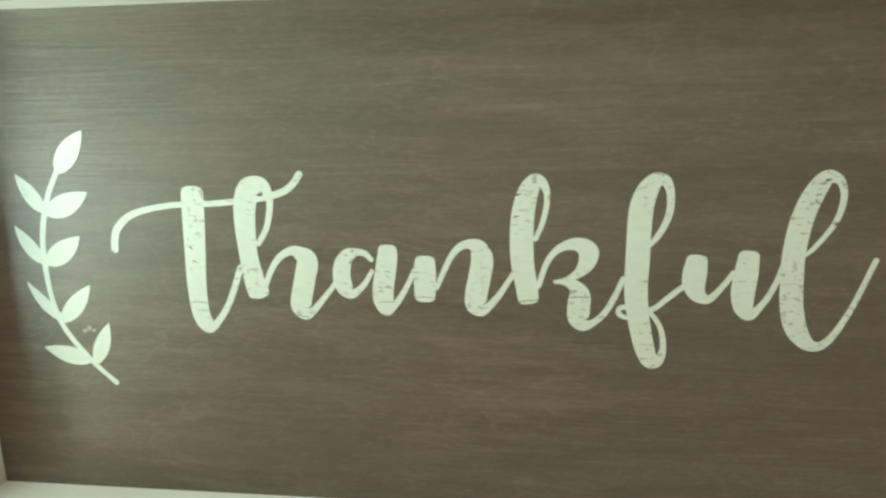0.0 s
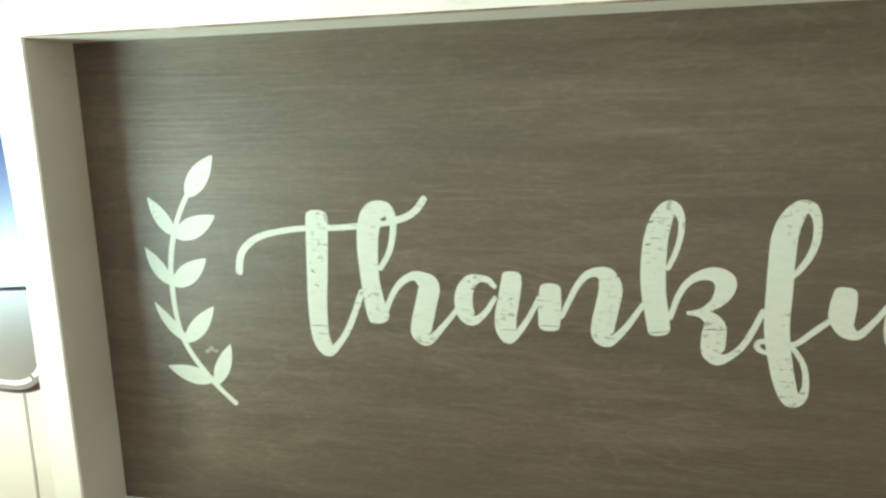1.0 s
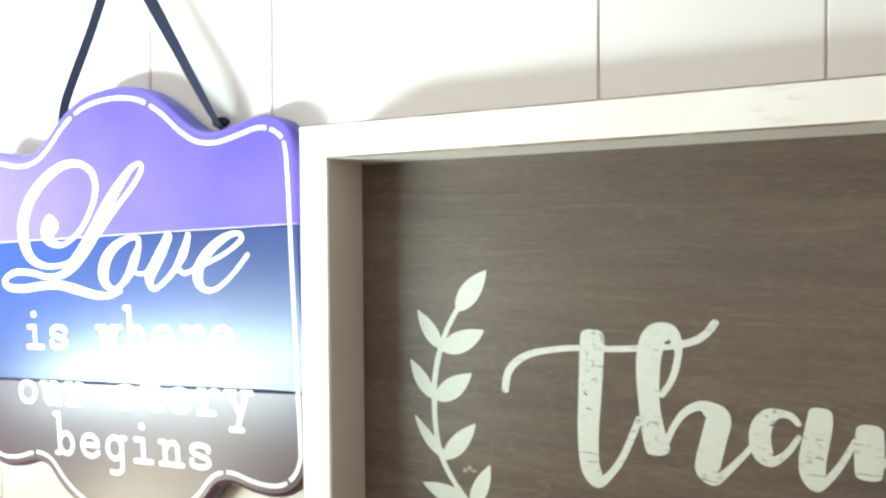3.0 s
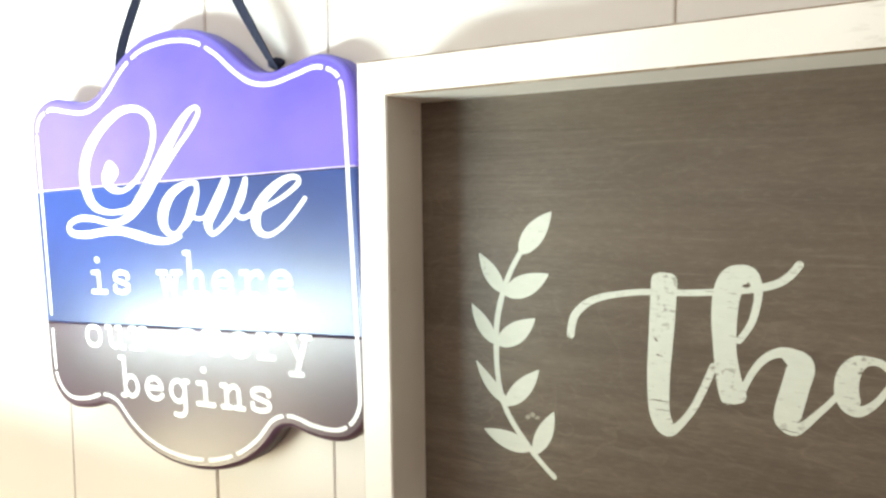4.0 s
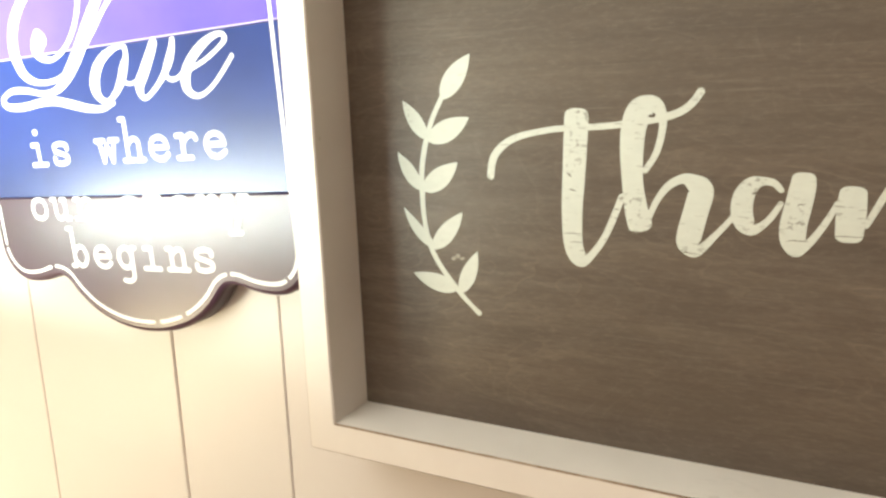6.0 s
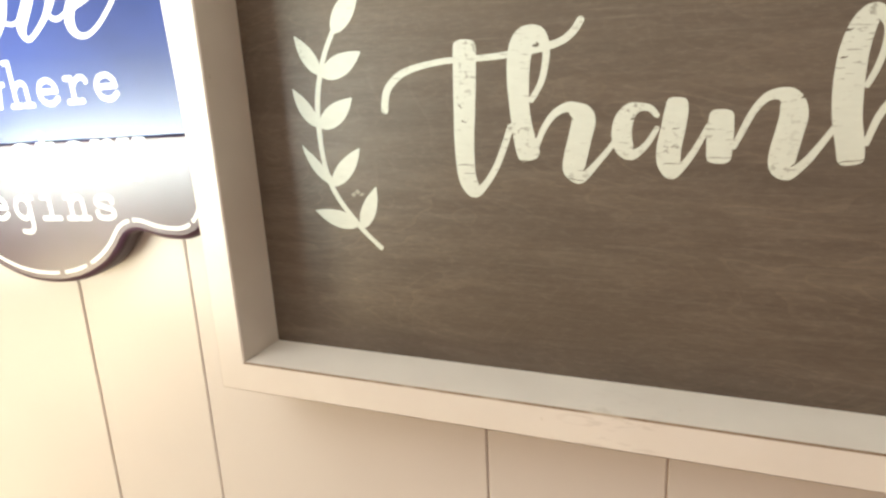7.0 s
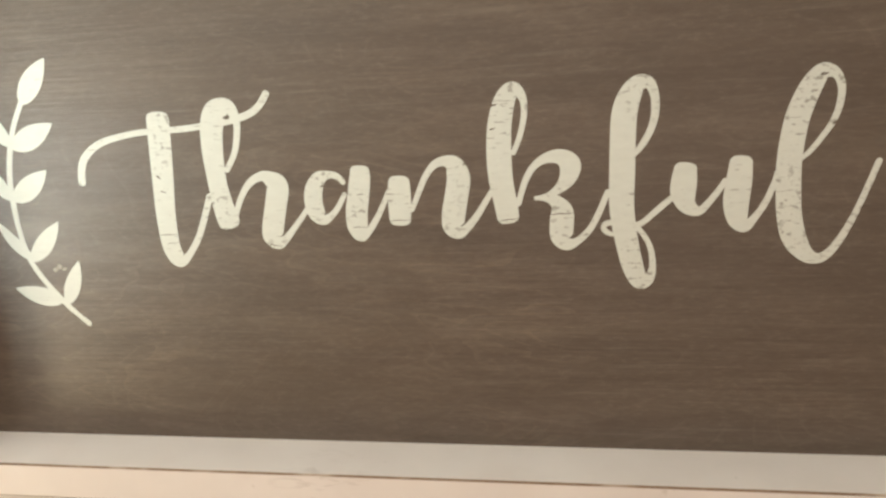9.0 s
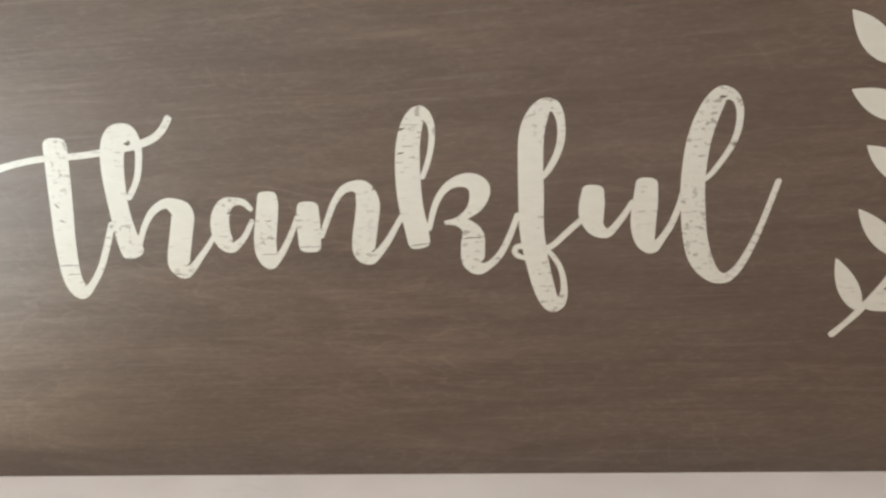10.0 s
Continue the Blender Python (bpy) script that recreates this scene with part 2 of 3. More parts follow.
def brush(bm, points, lift, width=None, caps=True):
    """A flat brush stroke in the xz plane, facing -y: points (x, z, width) in millimetres, lifted a little towards its end."""
    pts = [(*q, width) if len(q) == 2 else q for q in points]
    line = smooth_line(pts)
    rows, n = [], len(line)
    for i, q in enumerate(line):
        d = line[min(i + 1, n - 1)][:2] - line[max(i - 1, 0)][:2]
        d = d / (np.hypot(*d) or 1.0)
        side = np.array((-d[1], d[0])) * q[2] / 2
        y = -(lift + 0.03 * i / n)
        rows.append([bm.verts.new((a[0] / 1000, y / 1000, a[1] / 1000)) for a in (q[:2] + side, q[:2] - side)])
    for a, b in zip(rows, rows[1:]):
        bm.faces.new((a[0], a[1], b[1], b[0]))
    for i, way in ((0, -1), (n - 1, 1)) if caps else ():
        q, other = line[i], line[1 if i == 0 else n - 2]
        d = (q[:2] - other[:2]) / (np.hypot(*(q[:2] - other[:2])) or 1.0)
        side = np.array((-d[1], d[0]))
        y = -(lift + 0.03 * (i / n) + 0.006)
        fan = []
        for k in range(13):
            a = math.pi * k / 12
            ca, sa = math.cos(a), math.sin(a)
            if q[2] > 8:  # broad strokes end squarely
                ca, sa = math.copysign(abs(ca) ** 0.7, ca), 0.8 * sa ** 0.7
            c = q[:2] + (side * ca + d * sa) * q[2] / 2
            fan.append(bm.verts.new((c[0] / 1000, y / 1000, c[1] / 1000)))
        bm.faces.new(fan)


def face_front(bm):
    bm.normal_update()
    bmesh.ops.reverse_faces(bm, faces=[f for f in bm.faces if f.normal.y > 0])


def letter(name, strokes, material, parent, lift, width=None, at=(0, 0)):
    bm = bmesh.new()
    for i, stroke in enumerate(strokes):
        moved = [(at[0] + q[0], at[1] + q[1], *q[2:]) for q in stroke]
        brush(bm, moved, lift + 0.045 * i, width)
    face_front(bm)
    return part(name, bm, material, parent)


# ---- the room ----
WALL_Y, LEAN_X = 0.012, 0.008
X0, X1, Y0, HIGH = -2.0, 1.9, -3.1, 2.4


def room_wall(name, *size):
    ob = new(name, mesh_of(name, box(*size), ROOM))
    return tagged(ob, "plain cream painted room wall", "wall", kind="structure")


wall_back = tagged(new("wall_north", mesh_of("wall_north", box(X0, X1, WALL_Y + 0.0022, 0.10, 0, HIGH), GROOVE)),
                   "white painted wall of vertical grooved panelling", "wall", kind="structure")
room_wall("wall_south", X0, X1, Y0 - 0.1, Y0, 0, HIGH)
room_wall("wall_west", X0 - 0.1, X0, Y0 - 0.1, 0.10, 0, HIGH)
room_wall("wall_east", X1, X1 + 0.1, Y0 - 0.1, 0.10, 0, HIGH)
tagged(new("floor", mesh_of("floor", box(X0 - 0.1, X1 + 0.1, Y0 - 0.1, 0.10, -0.1, 0), FLOORING)),
       "brown wooden floor of the room", "floor", kind="structure")
tagged(new("ceiling", mesh_of("ceiling", box(X0 - 0.1, X1 + 0.1, Y0 - 0.1, 0.10, HIGH, HIGH + 0.1), CEILING)),
       "white painted ceiling", "ceiling", kind="structure")


# ---- the framed sign ----
SIGN_Z = 1.4975
LEFT, RIGHT, HALF_H, RIM, FRONT = -0.2923, 0.296, 0.1375, 0.0195, -0.0362

SCRIPT = {
    "t": [
        [(-153.4, 38.6, 12.8), (-154.1, 23, 12.6), (-154.9, 7.3, 12), (-155.7, -8.6, 11.2), (-155.1, -24.9, 10.3), (-152.5, -32, 9.3), (-149.7, -34, 6.6), (-145.5, -31.2, 4), (-139.4, -23, 3.6), (-134.7, -13.2, 3.6), (-129.7, -0.4, 3.5)],
        [(-201.6, 9.2, 4.3), (-200.9, 15, 4.3), (-198.8, 20.4, 4.3), (-193.1, 26, 4), (-185.1, 29.8, 3.6), (-173.4, 32.3, 3.2), (-160.3, 33.8, 3.2), (-141.1, 34.3, 3.2), (-125.2, 35.8, 3.4), (-112.6, 37.6, 3.7), (-103.1, 40.2, 3.7), (-97.3, 44.1, 3.7), (-93.3, 49.4, 3.7)],
    ],
    "h": [
        [(-120.7, -12.7, 12.2), (-122.7, -5.1, 11.5), (-124.5, 7.5, 10.5), (-125.1, 23, 11.7), (-124, 35.2, 12.5), (-120.6, 41.8, 13.1), (-115.2, 44.2, 8.7), (-111.7, 41.2, 5.6), (-110.3, 34.6, 3.7), (-112.1, 24.5, 3.4), (-114.7, 18.4, 3.1), (-118.3, 13.1, 3.2)],
        [(-116.3, -10.5, 3.1), (-112.2, -1.4, 3.2), (-106.9, 5.7, 3.8), (-100.2, 9.1, 4.9), (-95.3, 7.4, 8.4), (-91.8, 3.7, 11.6), (-93.7, -5.7, 11.7), (-96.3, -16.7, 11.8), (-96.7, -21.9, 11.1), (-94, -25.4, 6.9), (-90, -23.4, 4.2), (-85, -18, 3.2), (-79.6, -11.7, 2.8), (-77, -8.1, 2.6)],
    ],
    "a": [
        [(-56.9, 4.7, 2.6), (-59.9, 7.8, 3.3), (-64.4, 8.6, 4), (-69.2, 7, 7.4), (-72.6, 1.7, 9.3), (-73.3, -5.5, 9.7), (-71.6, -11.1, 9), (-68.6, -13.9, 5.6), (-64.7, -12.2, 3.7), (-60.5, -7.8, 3), (-56.8, -1.6, 2.6)],
        [(-47.9, 8.8, 10.2), (-48.1, 6.1, 10.9), (-49.4, -1.9, 11.3), (-51, -10.8, 11.4), (-50.9, -18.1, 10.7), (-49.3, -22.4, 6.7), (-45.4, -20.1, 4.1), (-41.8, -15.7, 3.3), (-37.6, -8.6, 2.9), (-33.8, -0.7, 2.5)],
    ],
    "n": [
        [(-28.1, 2.7, 11.1), (-28.3, -4.4, 11.9), (-28.5, -13.4, 11.3)],
        [(-22.2, -10, 2.5), (-19, -3, 2.9), (-14.8, 5.7, 3.2), (-9.9, 11.6, 3.9), (-4.5, 13.3, 5.3), (-0.1, 11.2, 9.5), (2, 5, 11.6), (0.6, -3.7, 11.7), (-1.2, -12.5, 11.8), (-1.6, -18.8, 10.7), (1.2, -21.9, 6.4), (4.9, -19.9, 4.3), (9.7, -14.7, 3.5), (14.5, -7.7, 3), (18.3, -1.7, 2.6)],
    ],
    "k": [
        [(25.6, -13.7, 11), (24.8, -8.1, 11.4), (23, 1.8, 11.7), (22.3, 11.6, 12.1), (22.4, 21.2, 12), (23.2, 30.7, 11.5), (25.6, 40, 10.3), (28.9, 45.1, 8), (32.3, 44.5, 5.3), (34.8, 39.6, 3.4), (34.6, 32.1, 2.9), (32.5, 23.6, 2.7), (29.3, 16.1, 2.5)],
        [(31.1, -8.3, 2.7), (34.5, 2.4, 3.1), (38.9, 9.3, 3.5), (44.9, 13.0, 5), (51.5, 13.3, 7.6), (56.0, 9.6, 10.3), (55.0, 3.6, 8.4), (50.8, -1.6, 5), (44.9, -4.9, 2.7), (39, -6, 1.9), (43.9, -6, 3.1), (49, -7.8, 6.6), (51.9, -12.6, 10.8), (51.7, -18.9, 11.6), (51.7, -24.9, 10.9), (54.2, -28.4, 7), (58.7, -27.5, 3.9), (64.6, -22.3, 3.3), (69.6, -13.6, 3.1), (73.6, -4, 2.8)],
    ],
    "f": [
        [(86.1, 13.3, 2.2), (89.3, 17.3, 3.1), (93, 23.6, 3.3), (95.1, 30.9, 3.7), (95, 39.2, 4), (92.5, 45, 5.4), (87.7, 45.2, 8), (83.7, 39.8, 10.6), (81.3, 31.6, 11.8), (80.6, 18.6, 11.9), (80.4, 5.4, 12), (80.1, -8.1, 11.7), (80.9, -17.9, 11.4), (83, -29.8, 10.7), (85.4, -39.8, 10), (88.6, -47.1, 8.1), (92.8, -46.4, 5.4), (94.7, -40.5, 3.4), (93.9, -32.1, 2.8), (91.3, -26.1, 2.6), (87.5, -21, 2.3)],
        [(79.9, -24.5, 1.9), (75.1, -24, 2.3), (71.9, -21.9, 2.7), (72.5, -19.2, 2.7), (76.5, -18.7, 2.7), (82.8, -20.3, 2.7), (89.4, -19.1, 2.8), (96.1, -13.5, 3), (102.6, -8, 3)],
    ],
    "u": [
        [(109.1, 4.6, 10.6), (108.7, 0.4, 11.8), (108.4, -5.7, 11.5), (110.6, -11.5, 8.1), (115.6, -14, 4.4), (120.2, -9.9, 3.3), (124.7, -4, 2.9), (127, -0.3, 2.7)],
        [(133.8, 6.9, 10.4), (133.2, -0.5, 11.6), (132.2, -10, 11.7), (133.1, -18, 9.5), (136.4, -21.6, 5.8), (140.4, -17.9, 3.6), (144.8, -11.4, 3.1), (148.7, -2.1, 2.9), (149.8, 2.5, 2.7)],
    ],
    "l": [
        [(160.3, 9.1, 2.1), (163.7, 12.3, 2.5), (167.9, 17.8, 2.6), (172, 24.1, 2.8), (174.6, 31.5, 3.1), (175, 39.4, 3.4), (172.4, 45.2, 4.4), (166.8, 46.2, 7.6), (161.6, 38.7, 10), (157.1, 26.1, 10.8), (154.8, 9.7, 11), (154.8, -3.3, 11.1), (155.7, -16.5, 11.1), (158.3, -27.3, 10.8), (162.9, -34.4, 7.9), (167.7, -37.2, 5.4), (172.5, -35.8, 4.3), (177.6, -29.6, 3.6), (183.3, -18.4, 3), (188, -6.4, 2.8), (192.6, 6.6, 2.8)],
    ],
}
LOVE = {
    "L": [
        [(-62.3, 57.4, 14.7), (-67.0, 51.0, 12.2), (-62.5, 44.6, 6.5), (-52.6, 42.3, 3.6), (-41.9, 46.0, 3.6), (-30.9, 54.1, 3.9), (-21.7, 66.1, 4.2), (-16.5, 79.0, 5.0), (-18.3, 90.2, 5.0), (-27.4, 97.3, 4.4), (-38.5, 99.4, 5.0), (-52.4, 97.2, 6.5), (-70.3, 87.8, 7.9), (-85.1, 73.9, 9.6), (-92.2, 58.2, 10.7), (-90.7, 43.6, 9.9), (-83.6, 32.8, 7.1), (-69.4, 27.6, 4.1), (-51.1, 28.2, 3.6), (-37.5, 33.0, 3.3)],
        [(-37.5, 33.0, 3.6), (-24.9, 40.5, 3.2), (-10.2, 53.3, 3.3), (5.4, 68.2, 3.7), (18.5, 79.4, 3.7), (25.8, 87.7, 3.8), (27.3, 91.9, 3.5), (24.5, 94.0, 2.9), (18.6, 91.8, 4.3), (9.7, 84.4, 6.5), (-0.8, 73.6, 8.6), (-11.3, 61.4, 9.9), (-20.9, 48.7, 11.0), (-31.0, 37.7, 10.7), (-42.3, 27.7, 8.9), (-53.4, 21.1, 5.4), (-68.2, 19.7, 4.1), (-84.6, 23.0, 4.6), (-100.5, 24.1, 4.6), (-111.6, 20.9, 4.3), (-114.4, 16.3, 5.8), (-108.4, 12.6, 5.3), (-93.5, 11.7, 5.8), (-74.8, 13.4, 5.7), (-56.4, 13.5, 6.1), (-39.1, 10.0, 6.6), (-22.4, 6.2, 5.6), (-8.5, 5.4, 4.3), (2.8, 8.4, 3.1)],
    ],
    "o": [
        [(21.2, 43.7, 3.0), (15.0, 44.5, 3.4), (6.2, 42.2, 5.2), (-3.0, 37.5, 7.2), (-10.2, 29.5, 9.2), (-13.2, 20.0, 9.4), (-9.8, 12.4, 5.8), (-2.4, 9.8, 3.5), (6.3, 14.8, 4.9), (13.2, 22.8, 7.2), (17.4, 30.9, 7.4), (20.9, 37.4, 4.6), (21.1, 43.0, 4.1)],
        [(13.3, 23.6, 3.5), (18.2, 20.3, 2.8), (24.4, 20.0, 2.6), (30.9, 22.7, 2.7)],
    ],
    "v": [
        [(47.4, 43.6, 6.9), (42.0, 35.3, 8.2), (35.4, 26.1, 8.7), (29.8, 18.3, 8.4), (30.1, 11.9, 5.4), (34.3, 9.5, 3.4), (43.0, 14.3, 3.7), (52.3, 22.3, 4.7), (59.1, 31.3, 6.7), (62.9, 38.9, 5.5), (64.4, 43.8, 4.2)],
        [(53.8, 22.9, 3.7), (58.8, 19.4, 3.3), (65.1, 20.2, 3.0), (72.2, 24.4, 3.1)],
    ],
    "e": [
        [(70.0, 22.0, 2.9), (80.7, 25.7, 2.9), (92.0, 29.9, 2.9), (102.8, 35.7, 3.0), (107.6, 39.8, 3.8), (105.7, 43.0, 3.1), (98.6, 42.5, 4.2), (89.3, 38.4, 6.0), (79.4, 31.4, 6.9), (72.4, 22.6, 8.0), (71.1, 14.5, 7.5), (75.1, 8.9, 4.7), (82.4, 7.6, 3.2), (91.9, 11.8, 3.0), (101.7, 19.6, 3.1), (111.7, 29.3, 3.1)],
    ],
}


CRACKS = [(-160.0, -20.5, -149.8, -20.2, 0.7), (-156.6, -25.2, -148.9, -24.6, 0.5), (-127.0, -18.0, -116.6, -17.6, 0.6), (-101.0, -26.8, -91.8, -27.4, 0.7),
          (-53.4, -18.6, -44.6, -18.2, 0.5), (-34.2, -15.6, -22.2, -15.2, 0.5), (20.8, -17.2, 32.0, -15.4, 0.7), (46.6, -14.4, 58.0, -13.6, 0.8), (172.0, 23.6, 174.8, 25.6, 1.4),
          (-117.4, 39.4, -113.8, 39.6, 2.2), (165.8, 45.6, 169.4, 46.4, 1.8), (18.6, 38.6, 22.2, 40.0, 1.6), (18.0, 27.6, 21.2, 28.6, 1.2), (-158.2, 11.4, -155.8, 9.6, 1.3),
          (4.4, 11.2, 7.2, 12.6, 1.5), (-157.0, 3.0, -153.6, 2.4, 1.0), (-69.0, 2.6, -65.8, 3.6, 1.2), (-49.8, -2.0, -46.6, -1.4, 0.7)]


def leaf(base, tip, width, bend=0.12):
    """An almond-shaped painted leaf from base to tip, as a stroke that swells and closes."""
    b, t = np.array(base, float), np.array(tip, float)
    d = t - b
    side = np.array((-d[1], d[0])) * bend
    out = []
    for k in range(9):
        u = k / 8
        c = b + d * u + side * 4 * u * (1 - u) * 0.5
        out.append((c[0], c[1], max(0.5, width * math.sin(math.pi * u ** 0.85) ** 0.8)))
    return out


STEM = [(-230.7, 51.7, 3.0), (-236.2, 41.8, 3.0), (-240.0, 32.4, 3.2), (-243.1, 21.3, 3.4), (-244.9, 10.0, 3.4), (-245.1, -0.5, 3.5), (-244.7, -13.0, 3.1), (-242.8, -25.7, 3.2), (-239.1, -36.4, 3.2), (-232.3, -47.2, 3.2), (-222.7, -58.7, 3.2), (-215.9, -65.4, 2.8), (-210.9, -69.8, 3.2)]
LEAVES = [((-230.8, 51.1), (-212.5, 74.5), 11.9, 0.02), ((-240.2, 29.2), (-255.3, 51.2), 9.0, 0.02), ((-240.9, 28.9), (-214.0, 41.1), 12.2, -0.04),
          ((-245.0, 0.2), (-260.1, 22.2), 8.6, 0.04), ((-245.0, 0.2), (-221.8, 16.5), 11.9, -0.05), ((-236.7, -34.0), (-257.5, -10.2), 6.9, 0.1),
          ((-240.2, -34.1), (-219.7, -11.7), 10.3, -0.04), ((-223.1, -56.6), (-252.7, -49.1), 10.5, 0.04), ((-222.8, -59.4), (-211.0, -33.8), 9.4, -0.03)]


def place(p, mirrored):
    """The second branch is the mirrored first one, a little taller and leaning outwards."""
    x, z, t = p
    if not mirrored:
        return p
    return (8.2 - x + 0.004 * (z + 70), -67 + 1.016 * (z + 70), t)


def framed_sign():
    sign = tagged(new("framed_sign"), 'white box-framed brown wooden sign reading "thankful" hung on panelling', "wall sign")
    sign.location = (0, 0, SIGN_Z)
    a, b, h = LEFT, RIGHT, HALF_H
    part("backing_board", box(a, b, 0.0, 0.006, -h, h), WOOD, sign, "brown stained wooden board with horizontal grain")
    for x, out in ((a, -1), (b, 1)):
        part("frame_rail", mitred_rail(((x, -h), (x, h)), ((out, -1), (out, 1)), RIM, FRONT, WALL_Y, 0.0009, False), (FRAME, EDGE), sign, "white painted upright rail")
    for z, out in ((-h, -1), (h, 1)):
        part("frame_rail", mitred_rail(((a, z), (b, z)), ((-1, out), (1, out)), RIM, FRONT, WALL_Y, 0.0009, True), (FRAME, EDGE), sign,
             "white painted rail with worn inner edge and painted shadow line outside")
    for i, (name, strokes) in enumerate(SCRIPT.items()):
        strokes = [[(x, z * 1.018, w) for x, z, w in stroke] for stroke in strokes]
        letter("letter", strokes, HEAVY if name == "l" else SCUFFED if name == "t" else LETTERING, sign, 0.05 + 0.1 * (i % 2))["label"] = 'worn white painted script letter "%s"' % name
    for side in (0, 1):
        stem = bmesh.new()
        brush(stem, [place(p, side) for p in STEM], 0.05)
        face_front(stem)
        branch = part("leafy_branch", stem, LEAF_PAINT, sign, "white painted laurel branch")
        for k, (base, tip, width, bend) in enumerate(LEAVES):
            bm = bmesh.new()
            brush(bm, [place(p, side) for p in leaf(base, tip, width, bend)], 0.1 + 0.02 * k, caps=False)
            face_front(bm)
            part("leaf", bm, LEAF_PAINT if k < 6 else LETTERING, branch)
    # bare wood showing through cracks and chips in the lettering
    for x0, z0, x1, z1, w in CRACKS:
        bm = bmesh.new()
        brush(bm, [(x0, z0, 0.2), ((2 * x0 + x1) / 3, (2 * z0 + z1) / 3 + 0.2, 0.65 * w), ((x0 + 2 * x1) / 3, (z0 + 2 * z1) / 3 - 0.15, 0.45 * w), (x1, z1, 0.2)], 0.28)
        face_front(bm)
        part("paint_crack", bm, BARE, sign, "thin crack in the white paint")
    for x, z, w in ((-226.0, -38.6, 2.6), (-223.4, -37.0, 3.2), (-220.6, -38.4, 1.8)):
        bm = bmesh.new()
        brush(bm, [(x - 1.6, z - 0.4, 0.5), (x, z, w), (x + 1.5, z + 0.5, 0.6)], 0.05 + 0.02 * w, caps=False)
        face_front(bm)
        part("paint_smudge", bm, DUSTY, sign, "faint smudge of rubbed white paint")
    return sign


framed_sign()

# ---- the purple and blue plaque ----
PLAQUE = pose(-0.486, -0.0109, 1.5465, 0.6, -2.1, 1.5) @ Matrix.Scale(1.0223, 4)
HALF_LINE = [(0, 140.3), (25, 137), (44, 127), (61, 112.5), (75, 104), (91, 101.6), (109, 104.6), (125, 107.5), (137.5, 103.5), (143.3, 95), (144.4, 75),
             (144.5, 20), (144.5, -40), (144.4, -86), (143.2, -99), (137, -109), (126, -114.5), (109, -113.8), (90, -109.3), (75, -113),
             (61, -127), (45, -138), (24, -145.5)]
LINE = HALF_LINE + [(0, -148)] + [(-x, z) for x, z in HALF_LINE[:0:-1]]
JOINT_HIGH, JOINT_LOW, THICK = 46.2, -56.0, 15.0


def contour(out):
    """The plaque's outline, moved out from the painted border line by that many millimetres."""
    line = smooth_line(LINE, 5, closed=True)
    n, made = len(line), []
    for i, q in enumerate(line):
        d = line[(i + 1) % n] - line[i - 1]
        d = d / np.hypot(*d)
        made.append(q + np.array((-d[1], d[0])) * out)
    return made


def clipped(points, low, high):
    """The part of a closed outline between two heights."""
    def cut(pts, z, keep):
        made = []
        for a, b in zip(pts, pts[1:] + pts[:1]):
            ina, inb = keep * (a[1] - z) >= 0, keep * (b[1] - z) >= 0
            if ina:
                made.append(a)
            if ina != inb:
                made.append(a + (b - a) * (z - a[1]) / (b[1] - a[1]))
        return made
    return cut(cut(list(points), low, 1), high, -1)


def plaque_plank(low, high, gap_low, gap_high, worn=False):
    """One board of the plaque, its outer edge rounded over; the flag worn sets a paler lower chamfer."""
    bm = bmesh.new()
    steps = [(4.6, 0.0), (6.4, 0.7), (7.8, 2.3), (8.4, 4.4), (8.4, THICK)]
    outer = clipped(contour(8.4), low + gap_low, high - gap_high)
    base = contour(8.4)
    made = []
    for out, depth in steps:
        verts = []
        for q in outer:
            near = min(range(len(base)), key=lambda k: abs(base[k][0] - q[0]) + abs(base[k][1] - q[1]))
            d = base[(near + 1) % len(base)] - base[near - 1]
            d = d / np.hypot(*d)
            p = q - np.array((-d[1], d[0])) * (8.4 - out)
            if abs(q[1] - low - gap_low) < 0.01 or abs(q[1] - high + gap_high) < 0.01:
                p[1] = q[1] + (0.8 if abs(q[1] - low - gap_low) < 0.01 else -0.8) * (depth < 0.4)
            x, z = p
            verts.append(bm.verts.new((x / 1000, depth / 1000, z / 1000)))
        made.append(verts)
    n = len(outer)
    for k, (a, b) in enumerate(zip(made, made[1:])):
        for i in range(n):
            f = bm.faces.new((a[i], a[(i + 1) % n], b[(i + 1) % n], b[i]))
            f.material_index = 1 if k > 1 else 0
            # the chamfer along the lower joint takes the paler third material
            if worn and k == 0 and max(abs(outer[j][1] - low - gap_low) for j in (i, (i + 1) % n)) < 0.01:
                f.material_index = 2
            f.smooth = 0 < k < 3
    bm.faces.new(made[0]), bm.faces.new(made[-1][::-1])
    bmesh.ops.recalc_face_normals(bm, faces=bm.faces)
    return bm


